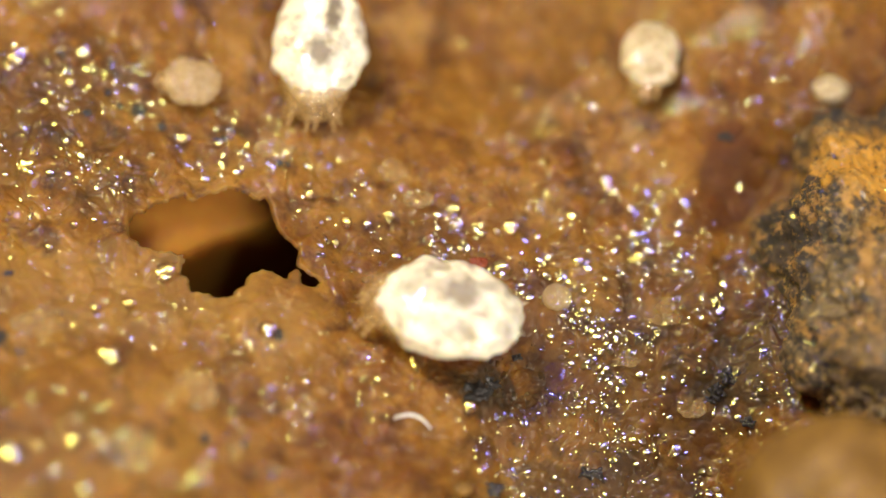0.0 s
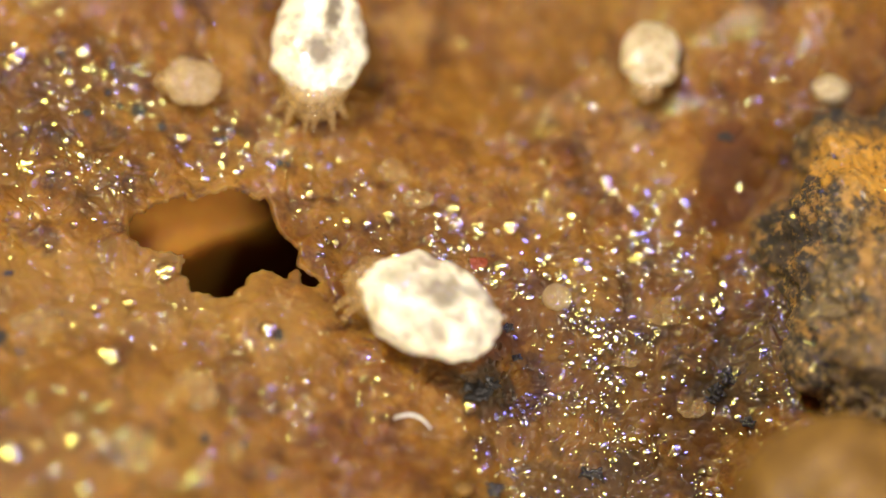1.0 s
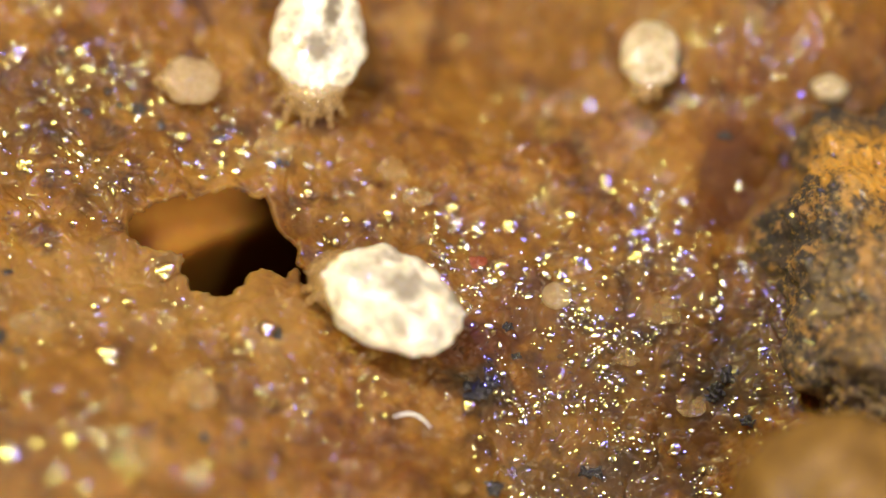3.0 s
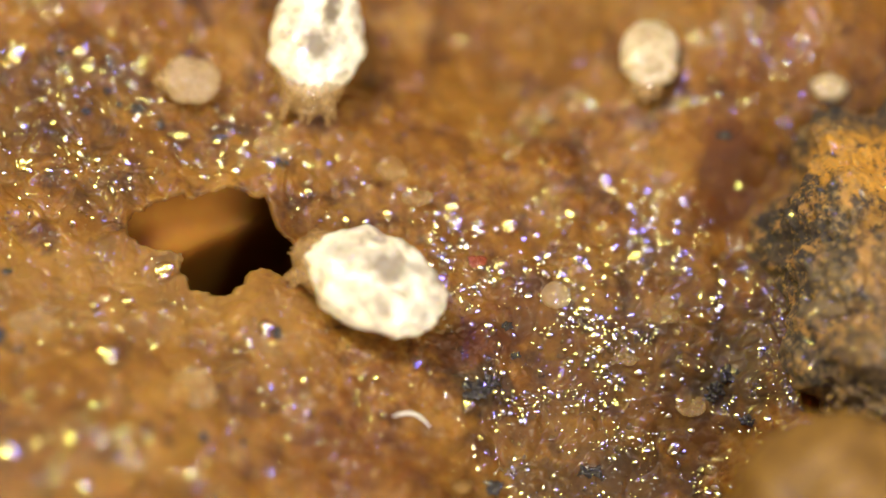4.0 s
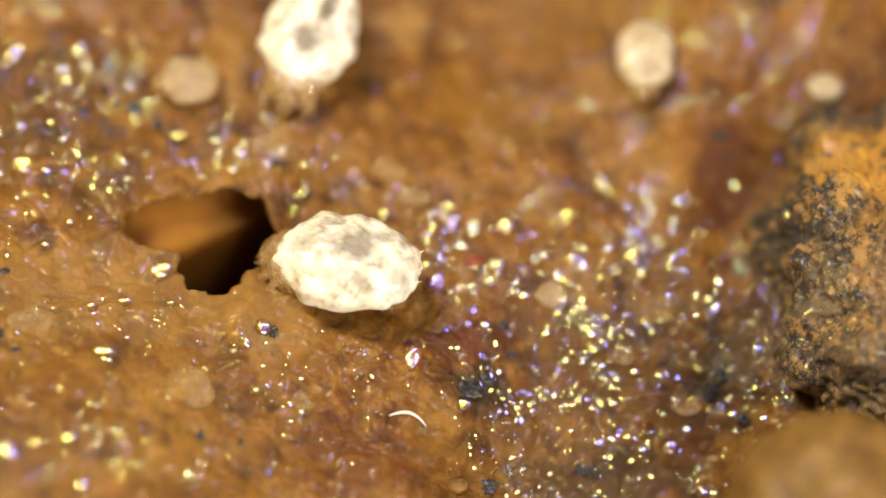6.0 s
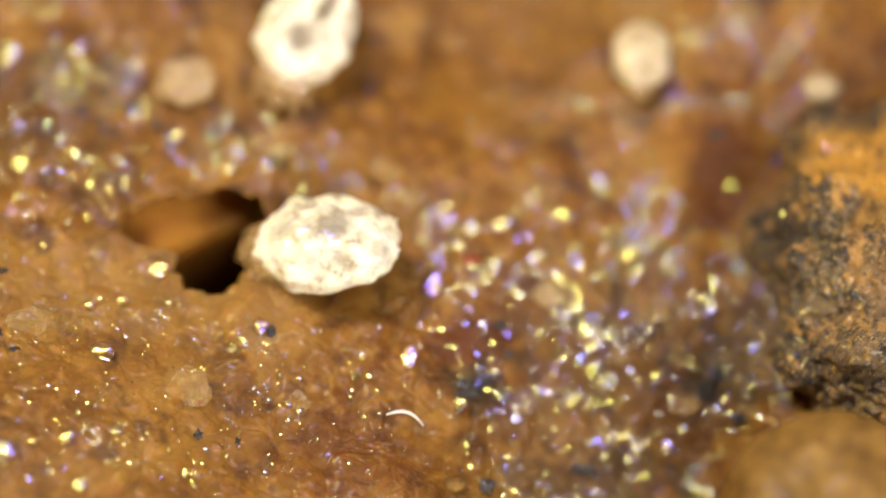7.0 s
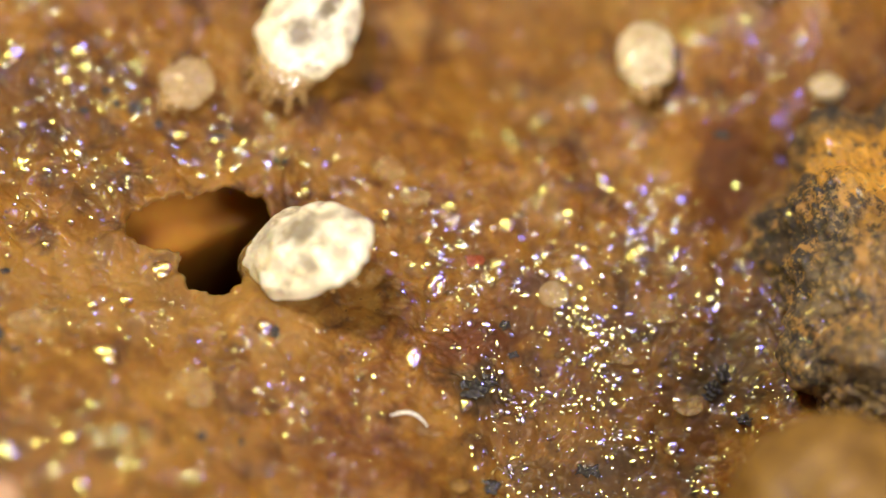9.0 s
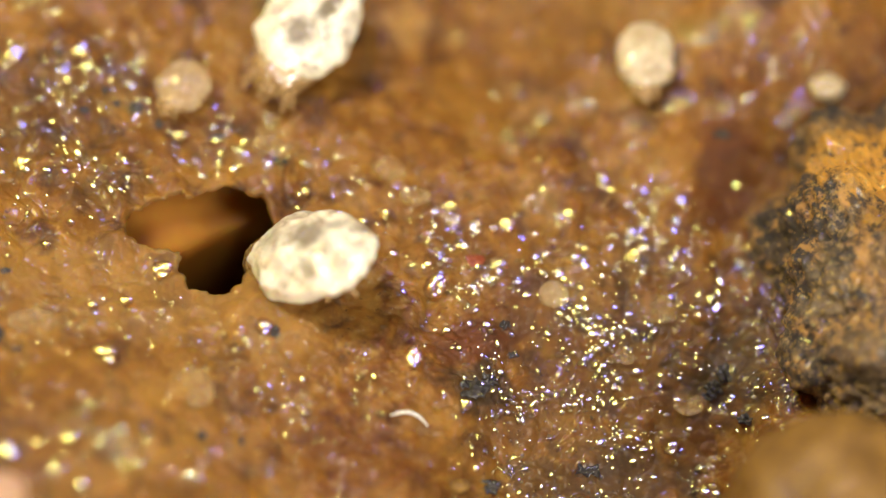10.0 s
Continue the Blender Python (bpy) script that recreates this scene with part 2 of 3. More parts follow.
def mite_material(name, blotches, tone=1.0):
    """White cuticle with grey gut contents showing through it; blotches: x, y, half length, half width, strength in the body's space."""
    m, n, l, b = material(name)
    v = coords(n, l)
    base = ramp(n, l, grain(n, l, v, 30, 4), [(0.30, (0.36, 0.31, 0.23)), (0.41, (0.72, 0.64, 0.48)), (0.54, (0.95, 0.91, 0.73))])
    warp = n.new("ShaderNodeTexNoise")
    warp.inputs["Scale"].default_value, warp.inputs["Detail"].default_value = 1 / 20, 3
    l.new(v, warp.inputs["Vector"])
    shift = n.new("ShaderNodeVectorMath")
    shift.operation, shift.inputs[1].default_value, shift.inputs[2].default_value = "MULTIPLY_ADD", (34, 34, 0), (-17, -17, 0)
    l.new(warp.outputs["Color"], shift.inputs[0])
    moved = n.new("ShaderNodeVectorMath")
    l.new(v, moved.inputs[0]), l.new(shift.outputs[0], moved.inputs[1])
    for x, y, rx, ry, k in blotches:
        mp = n.new("ShaderNodeMapping")
        mp.inputs["Location"].default_value, mp.inputs["Scale"].default_value = (-x / rx, -y / ry, 0), (1 / rx, 1 / ry, 0)
        l.new(moved.outputs[0], mp.inputs["Vector"])
        ln = n.new("ShaderNodeVectorMath")
        ln.operation = "LENGTH"
        l.new(mp.outputs[0], ln.inputs[0])
        base = mix(n, l, ramp(n, l, ln.outputs["Value"], [(0.40, (k, k, k)), (1.0, (0, 0, 0))]), base, (0.21, 0.170, 0.12))
    l.new(mix(n, l, 1.0 - tone, base, (0.50, 0.33, 0.08)), b.inputs["Base Color"])
    wet(b, 0.5, 0.8, 0.15, 0.45, 16)
    bump(n, l, b, grain(n, l, v, 8, 3), 3.0, 0.8)
    return m


def stone_material():
    m, n, l, b = material("crusted_stone")
    v = coords(n, l)
    base = ramp(n, l, grain(n, l, v, 20, 7, 0.8), [(0.40, (0.008, 0.008, 0.011)), (0.50, (0.060, 0.045, 0.028)), (0.58, (0.34, 0.24, 0.11))])
    base = mix(n, l, ramp(n, l, grain(n, l, v, 85, 4, 0.65), [(0.48, (0, 0, 0)), (0.58, (0.75, 0.75, 0.75))]), base, (0.30, 0.17, 0.06))
    base = mix(n, l, ramp(n, l, grain(n, l, v, 52, 5, 0.7), [(0.58, (0, 0, 0)), (0.66, (0.85, 0.85, 0.85))]), base, (0.018, 0.017, 0.022))
    for at, size, much, colour in [((-40, 310), (420, 150), 0.85, (0.020, 0.019, 0.022)), ((-130, -95), (110, 165), 0.8, (0.17, 0.125, 0.065)),
                                   ((-185, 100), (170, 430), 0.8, (0.030, 0.026, 0.022)), ((40, -90), (240, 240), 0.7, (0.26, 0.145, 0.06)), ((60, 60), (360, 240), 0.85, (0.46, 0.25, 0.05)), ((20, 165), (470, 260), 0.92, (0.66, 0.33, 0.035)), ((-20, -250), (300, 200), 0.7, (0.19, 0.125, 0.06))]:
        mp, ln = n.new("ShaderNodeMapping"), n.new("ShaderNodeVectorMath")
        mp.inputs["Location"].default_value, mp.inputs["Scale"].default_value = (-at[0] / size[0], -at[1] / size[1], 0), (1 / size[0], 1 / size[1], 0)
        ln.operation = "LENGTH"
        l.new(v, mp.inputs["Vector"]), l.new(mp.outputs[0], ln.inputs[0])
        rag = n.new("ShaderNodeMath")
        rag.operation, rag.inputs[1].default_value = "MULTIPLY_ADD", 0.9
        l.new(grain(n, l, v, 34, 6, 0.75), rag.inputs[0]), l.new(ln.outputs["Value"], rag.inputs[2])
        base = mix(n, l, ramp(n, l, rag.outputs[0], [(0.72, (much,) * 3), (0.92, (0, 0, 0))]), base, colour)
    base = mix(n, l, ramp(n, l, grain(n, l, v, 46, 5, 0.7), [(0.55, (0, 0, 0)), (0.61, (0.75, 0.75, 0.75))]), base, (0.52, 0.28, 0.075))
    base = mix(n, l, ramp(n, l, grain(n, l, v, 38, 5, 0.75), [(0.54, (0, 0, 0)), (0.60, (0.85, 0.85, 0.85))]), base, (0.028, 0.025, 0.027))
    base = mix(n, l, ramp(n, l, grain(n, l, v, 15, 4, 0.7), [(0.57, (0, 0, 0)), (0.65, (0.7, 0.7, 0.7))]), base, (0.022, 0.019, 0.020))
    base = mix(n, l, ramp(n, l, grain(n, l, v, 11, 3, 0.6), [(0.58, (0, 0, 0)), (0.65, (0.7, 0.7, 0.7))]), base, (0.48, 0.31, 0.08))
    l.new(base, b.inputs["Base Color"])
    wet(b, 0.6, 0.35, 0.12)
    bump(n, l, b, grain(n, l, v, 9, 5, 0.75), 9.0, 0.9)
    return m


MITE = mite_material("white_mite_cuticle", [(-14, -12, 56, 46, 0.85), (66, -4, 50, 46, 0.5), (-58, -43, 24, 20, 0.6), (-34, 48, 34, 22, 0.55), (-96, -50, 24, 26, 0.6), (-98, 30, 26, 26, 0.55),
                                            (20, 54, 28, 18, 0.4), (-70, 8, 20, 18, 0.45), (36, -54, 26, 16, 0.45), (-112, -8, 18, 20, 0.45)])
UPPER = mite_material("blotched_mite_cuticle", [(-34, 17, 66, 21, 1.0), (46, 2, 40, 40, 0.9), (20, 40, 20, 16, 0.5), (0, -50, 22, 18, 0.4)])
SMALL = mite_material("pale_blotched_cuticle", [(34, 6, 34, 26, 0.6), (-20, -14, 30, 22, 0.5), (-22, 22, 20, 14, 0.4)], 0.55)
STONE = stone_material()
for clear, much in ((AMBER, 0.5), (JELLY, 0.38), (NYMPH, 0.45), (SMALL, 0.8), (PALE, 0.85)):
    clear.node_tree.nodes["Principled BSDF"].inputs["Alpha"].default_value = much   # thin, clear skin


# ---- building ----
def finish(name, bm, mat, parent=None, label="", smooth=True):
    me = bpy.data.meshes.new(name)
    bm.to_mesh(me)
    bm.free()
    if smooth:
        me.shade_smooth()
    me.materials.append(mat)
    ob = new(name, me)
    if parent:
        ob.parent = parent
    if label:
        ob["label"] = label
    return ob


def part(name, bm, mat, parent, label=""):
    return finish(name, bm, mat, parent, label)


def round_body(shape, rings=40, around=56):
    """A closed body; shape(lon, lat) gives a point in plan units, lat from -90 to 90 degrees as radians."""
    bm = bmesh.new()
    rows = []
    for i in range(1, rings):
        lat = math.pi * (i / rings - 0.5)
        rows.append([bm.verts.new(Vector(shape(2 * math.pi * k / around, lat)) * U) for k in range(around)])
    lo, hi = bm.verts.new(Vector(shape(0, -math.pi / 2)) * U), bm.verts.new(Vector(shape(0, math.pi / 2)) * U)
    for a, b in zip(rows, rows[1:]):
        for k in range(around):
            bm.faces.new((a[k], a[(k + 1) % around], b[(k + 1) % around], b[k]))
    for k in range(around):
        bm.faces.new((lo, rows[0][(k + 1) % around], rows[0][k]))
        bm.faces.new((hi, rows[-1][k], rows[-1][(k + 1) % around]))
    return bm


def lumpy(rx, ry, rz, amp, size, seed, amp2=0.0, size2=8.0, rings=40, around=56):
    """An uneven ellipsoid."""
    off = Vector((seed * 17.3, seed * 5.1, seed * 9.7))

    def shape(lon, lat):
        d = Vector((math.cos(lon) * math.cos(lat), math.sin(lon) * math.cos(lat), math.sin(lat)))
        p = Vector((d.x * rx, d.y * ry, d.z * rz))
        k = amp * noise.noise(p / size + off) + amp2 * noise.noise(p / size2 + off * 2)
        return p + d * k
    return round_body(shape, rings, around)


def tube(points, radii, sides=10):
    """A limb through points (plan units), rounded at the ends."""
    bm = bmesh.new()
    rows = []
    pts = [Vector(p) for p in points]
    for i, (p, r) in enumerate(zip(pts, radii)):
        way = (pts[min(i + 1, len(pts) - 1)] - pts[max(i - 1, 0)]).normalized()
        side = way.cross(Vector((0, 0, 1)))
        side = side.normalized() if side.length > 0.1 else Vector((1, 0, 0))
        up = side.cross(way)
        rows.append([bm.verts.new((p + (side * math.cos(2 * math.pi * k / sides) + up * math.sin(2 * math.pi * k / sides)) * r) * U) for k in range(sides)])
    for a, b in zip(rows, rows[1:]):
        for k in range(sides):
            bm.faces.new((a[k], a[(k + 1) % sides], b[(k + 1) % sides], b[k]))
    for row, p, s in ((rows[0], pts[0], 1), (rows[-1], pts[-1], -1)):
        tip = bm.verts.new(p * U)
        for k in range(sides):
            bm.faces.new((tip, row[(k + 1) % sides], row[k]) if s > 0 else (tip, row[k], row[(k + 1) % sides]))
    return bm


# ---- ground ----
def build_ground():
    ny, nx = XX.shape
    me = bpy.data.meshes.new("ground")
    verts = np.stack([XX, YY, HH], axis=-1).reshape(-1, 3)
    idx = np.arange(nx * ny).reshape(ny, nx)
    quads = np.stack([idx[:-1, :-1], idx[:-1, 1:], idx[1:, 1:], idx[1:, :-1]], axis=-1).reshape(-1, 4)
    hole = pit_depth(PXX, PYY).ravel() > 3
    quads = quads[~hole[quads].all(axis=1)]                # the burrow's mouth
    me.vertices.add(len(verts))
    me.vertices.foreach_set("co", verts.astype(np.float32).ravel())
    me.loops.add(quads.size)
    me.loops.foreach_set("vertex_index", quads.astype(np.int32).ravel())
    me.polygons.add(len(quads))
    me.polygons.foreach_set("loop_start", np.arange(0, quads.size, 4, dtype=np.int32))
    me.update(calc_edges=True)
    me.shade_smooth()
    stain_shade(me, *plan(XX, YY + HH * math.tan(TILT)))
    me.materials.append(TISSUE)
    tagged(new("ground", me), "wet brown rotting plant tissue with a ragged burrow hole", "ground", kind="structure")


def stain_shade(me, px, py):
    """Grime, red rot, pale jelly and some painted-in shade, as a colour attribute on the mesh's points at those plan
    positions.
    """
    px, py = px + 14 * soft_noise(px, py, 40, 71), py + 14 * soft_noise(px, py, 40, 72)
    rag = 0.5 + 0.5 * layers(px, py, 36, 81, 4)
    grime_shade, red, pale = np.zeros_like(px), np.zeros_like(px), np.zeros_like(px)
    # shade is painted in at (850, 685) and beside the stone at (1310, 340)
    for cx, cy, rx, ry, k in [(1180, 660, 430, 330, 0.35), (1210, 760, 330, 170, 0.35), (850, 685, 95, 55, 0.8), (980, 770, 280, 180, 0.3), (1060, 850, 240, 90, 0.65), (1290, 660, 130, 110, 0.85), (60, 200, 240, 170, 0.4), (190, 340, 90, 60, 0.45), (1370, 580, 110, 220, 0.7), (1290, 670, 60, 50, 0.9),
                              (100, 240, 60, 40, 0.7), (1000, 640, 150, 80, 0.35), (400, 235, 60, 18, 0.7), (1310, 340, 100, 190, 0.15)]:
        grime_shade = np.maximum(grime_shade, k * ease(blob(px, py, cx, cy, rx, ry) + (rag - 0.5) * 1.2, 0.05, 0.6))
    # (1295, 320): reddish tissue, with the shade of the stone's gap painted in
    for cx, cy, rx, ry, k in [(1295, 320, 110, 190, 0.75), (850, 610, 120, 70, 0.9), (1400, 110, 230, 140, 0.15), (900, 560, 150, 110, 0.5), (960, 700, 120, 60, 0.4), (620, 810, 230, 120, 0.4), (60, 180, 160, 120, 0.3)]:
        red = np.maximum(red, k * ease(blob(px, py, cx, cy, rx, ry) + (rag - 0.5) * 0.8, 0.05, 0.7))
    for cx, cy, rx, ry, k in [(180, 720, 460, 300, 0.1), (250, 520, 400, 140, 0.35), (490, 570, 130, 100, 0.4), (695, 305, 40, 34, 0.8), (1170, 550, 60, 44, 0.5), (65, 575, 70, 40, 0.6), (350, 690, 46, 44, 0.6), (490, 255, 60, 40, 0.5), (1240, 710, 50, 40, 0.5), (720, 40, 60, 60, 0.5)]:
        pale = np.maximum(pale, k * ease(blob(px, py, cx, cy, rx, ry) + (rag - 0.5) * 0.6, 0.05, 0.6))
    dry = 0.4 * ease(blob(px, py, 900, 70, 560, 260), 0, 0.5) + 0.45 * ease(blob(px, py, 220, 800, 420, 240), 0, 0.5) + 0.9 * ease(blob(px, py, 1300, 320, 150, 200), 0, 0.4) + 0.35 * ease(blob(px, py, 1380, 70, 460, 220), 0, 0.4)
    film = me.attributes.new("film", "FLOAT", "POINT")
    film.data.foreach_set("value", np.clip(1 - dry, 0, 1).astype(np.float32).ravel())
    col = me.attributes.new("stain_shade", "FLOAT_COLOR", "POINT")
    col.data.foreach_set("color", np.stack([grime_shade, red, pale, np.ones_like(px)], axis=-1).astype(np.float32).ravel())


build_ground()


def build_burrow():
    """The burrow's smooth wall under the mouth: a slope below its upper edge that drops into the dark."""
    xs, ys = np.linspace(-760 * U, 60 * U, 100), np.linspace(-420 * U, 520 * U, 110)
    x, y = np.meshgrid(xs, ys)
    px, py = plan(x, y)
    slope = px * 0.38 + py * 0.92
    depth = 14 + 0.5 * np.clip(slope - 365, 0, 400) + 1300 * ease(slope, 500, 660) + 5 * layers(px, py, 120, 141, 2)
    rim = np.minimum(np.minimum(x - xs[0], xs[-1] - x), np.minimum(y - ys[0], ys[-1] - y)) / U
    roof = np.array([height(a, b) for a, b in zip(x.ravel(), y.ravel())]).reshape(x.shape) / U - 3
    z = roof + (np.minimum(-depth, roof - 14) - roof) * ease(rim, 0, 60)
    idx = np.arange(x.size).reshape(x.shape)
    quads = np.stack([idx[:-1, :-1], idx[:-1, 1:], idx[1:, 1:], idx[1:, :-1]], axis=-1).reshape(-1, 4)
    me = bpy.data.meshes.new("burrow_wall")
    me.from_pydata(np.stack([x, y, z * U], axis=-1).reshape(-1, 3).tolist(), [], quads.tolist())
    me.shade_smooth()
    me.materials.append(LINING)
    tagged(new("burrow_wall", me), "smooth amber wall of a deep dark burrow", "burrow", kind="structure")


build_burrow()


# ---- mites ----
def build_mite(name, label, length, width, deep, mat, seed, category="mite", stride=1.0, front_mat=AMBER, front_label="translucent amber front of the body"):
    """A mite on an Empty at its base; the head points along +x. Returns it and its legs."""
    mite = tagged(new(name), label, category)
    off = Vector((seed * 11.3, seed * 3.7, 0))

    def shape(lon, lat):
        c, s = math.cos(lon), math.sin(lon)
        cl, sl = math.cos(lat), math.sin(lat)
        sq = (abs(c) ** 2.3 + abs(s) ** 2.3) ** (-1 / 2.3)
        x, y = c * sq * cl, s * sq * cl
        taper = 1 + 0.07 * x - 0.75 * max(x - 0.5, 0)
        p = Vector((x * length / 2, y * width / 2 * taper, deep * 0.62 + sl * deep / 2))
        d = Vector((x, y, sl * 0.7)).normalized()
        k = 9 * noise.noise(p / 46 + off) + 1.8 * noise.noise(p / 16 + off) + 1.0 * noise.noise(p / 6 + off)
        k += 8 * max(0, noise.noise(Vector((c * 2.6, s * 2.6, seed)))) * cl ** 2
        for corner, tall in ((-61, 7), (55, 5), (131, 1.5), (-156, 3)):
            k += tall * math.exp(-((((math.degrees(lon) - corner + 180) % 360) - 180) / 13) ** 2) * cl ** 4
        k += 3.2 * abs(math.sin(lon * 8.5 + seed)) * cl ** 4
        return p + d * k * length / 250
    part("body", round_body(shape, 64, 110), mat, mite)
    k = length / 250

    def front(lon, lat):
        c, s = math.cos(lon), math.sin(lon)
        p = Vector((length * 0.365 + c * math.cos(lat) * 70 * k, s * math.cos(lat) * 66 * k * (1 - 0.25 * c), deep * 0.44 + math.sin(lat) * 44 * k))
        return p + Vector((c, s, math.sin(lat))) * 3 * noise.noise(p / 9 + off)
    part("head_shield", round_body(front, 30, 44), front_mat, mite, front_label)
    for side in (1, -1):
        tip = length * 0.36 + 52 * k
        part("mouthpart", tube([(tip, side * 9 * k, deep * 0.36), (tip + 14 * k, side * 8 * k, deep * 0.30), (tip + 26 * k, side * 5 * k, deep * 0.22)], [8 * k, 6 * k, 2 * k]), AMBER, mite)
    for turn in (166, 203):
        c, t = math.cos(radians(turn)), math.sin(radians(turn))
        part("bristle", tube([(c * length * (0.47 + 0.03 * q), t * width * (0.47 + 0.03 * q), deep * (0.6 + 0.07 * q)) for q in range(4)], [2.4 * k, 2.0 * k, 1.4 * k, 0.6 * k], 6), mat, mite)
    legs = []
    for side in (1, -1):
        for i, (at, reach, turn) in enumerate([(0.46, 62, 20), (0.42, 62, 50), (-0.10, 18, 100), (-0.26, 20, 155)]):
            leg_pts, radii = [], []
            reach *= 0.72 * stride if i < 2 else 1.0
            for q in range(13):
                f = q / 12
                leg_pts.append((reach * k * f, 0, (16 * math.sin(f * math.pi) - 26 * f * f) * k))
                radii.append((14 - 8 * f + 1.8 * math.cos(f * 5 * 2 * math.pi)) * k)
            leg = part("leg", tube(leg_pts, radii), AMBER, mite, "stout jointed amber leg")
            root = Matrix.Identity(4)
            root.translation = Vector((length * at, side * width * (0.18 if i < 2 else 0.2), deep * 0.34)) * U
            leg.matrix_basis = root @ pose(0, 0, 0, 0, 0, side * turn)
            legs.append((leg, root.translation.copy(), side * turn, i))
    return mite, legs


main_mite, main_legs = build_mite("mite", "plump white mite with grey blotches beside the burrow hole", 252, 176, 108, MITE, 2, stride=0.95)
upper_mite, upper_legs = build_mite("mite", "plump white mite with a long grey blotch on wet tissue", 238, 154, 108, UPPER, 5, stride=0.9)
far_nymph, far_legs = build_mite("mite_nymph", "pale translucent young mite on brown tissue", 128, 100, 70, SMALL, 7, stride=0.5)
near_nymph, near_legs = build_mite("mite_nymph", "pale granular young mite half sunk in slime", 104, 92, 42, NYMPH, 9, stride=0.4)
corner_mite, corner_legs = build_mite("mite", "pinkish pale mite creeping over the tissue", 230, 170, 120, PINK, 11, stride=1.2, front_mat=PINK, front_label="pinkish granular front of the body")


# ---- stones ----
def build_stone(name, label, px, py, rx, ry, rz, mat, amp, size, amp2, size2, sink, seed, rings=90):
    """A stone sunk into the tissue at that plan position by so many plan units."""
    bm = lumpy(rx, ry, rz, amp, size, seed, amp2, size2, rings, rings * 2)
    ob = finish(name, bm, mat)
    p = spot(px, py)
    ob.matrix_basis = Matrix.Translation(p + Vector((0, 0, (rz - sink) * U))) @ pose(0, 0, 0, 0, 0, math.degrees(SWING))
    tagged(ob, label, "stone")
    return ob


build_stone("stone", "dark crusted stone with orange mineral patches", 1580, 500, 205, 336, 190, STONE, 66, 90, 15, 17, 175, 3, 150)
build_stone("pebble", "smooth ochre pebble resting on the tissue", 1480, 1016, 222, 190, 225, OCHRE, 26, 110, 4, 22, 50, 6)


# ---- droplets ----
def glint_turn():
    """A turn whose z axis points halfway between the eye and the lamp on the left, so that flat tops glint; its x axis
    lies across the view.
    """
    z, x = VIEW.to_3x3() @ Vector((-0.245, 0.35, 0.904)).normalized(), VIEW.to_3x3() @ Vector((1, 0, 0))
    x = (x - z * x.dot(z)).normalized()
    return Matrix((x, z.cross(x), z)).transposed()


GLINT_TURN = glint_turn()


def dome(r, seed, long=1.0):
    return lumpy(r * long, r, r * 0.11, r * 0.06, r * 1.1, seed, 0, 8, 16, 24)


def build_drops():
    rng = random.Random(4)
    # most stand for single glints: flat tops turned to mirror the left lamp
    for px, py, r, long, turn in [(190, 632, 24, 1.1, 0), (283, 487, 18, 1.7, 20), (1070, 326, 17, 1, 0), (1128, 459, 14, 1, 0), (22, 800, 18, 1.6, 125), (152, 865, 14, 1.3, 30),
                                  (472, 585, 17, 1, 0), (20, 105, 17, 1.5, 40), (40, 295, 14, 1.6, 0), (805, 402, 13, 1.2, 0), (800, 372, 11, 1.4, 0), (900, 405, 15, 1.3, 20), (878, 412, 9, 1, 0)] + [
                                  (1192, 797, 15, 1, 0), (685, 386, 12, 1, 0), (612, 396, 13, 0.8, 0), (592, 432, 9, 1, 0), (825, 722, 12, 1.5, 0), (735, 640, 17, 1.5, 75), (775, 512, 20, 1.3, 60),
                                  (885, 477, 19, 1, 0), (1020, 465, 11, 1.4, 0), (950, 735, 9, 1, 0), (545, 345, 10, 1, 0), (140, 95, 14, 1.5, 45), (320, 246, 10, 1.8, 0), (205, 330, 9, 0.8, 0), (120, 148, 10, 1, 0)] + [(128, 783, 12, 1.8, 25), (70, 788, 10, 1.5, 0), (150, 702, 8, 0.8, 0), (225, 540, 10, 1.8, 10), (168, 548, 9, 1.4, 20), (85, 440, 9, 1.2, 0), (130, 400, 8, 1, 0), (545, 735, 11, 0.8, 60)]:
        ob = finish("droplet", dome(r, rng.randint(1, 99), long), DROP)
        ob.matrix_basis = Matrix.Translation(spot(px, py) + Vector((0, 0, r * 0.15 * U))) @ GLINT_TURN.to_4x4() @ pose(0, 0, 0, 0, 0, turn)
        tagged(ob, "glistening rounded droplet of slime on brown tissue", "droplet", "slime droplets")


build_drops()


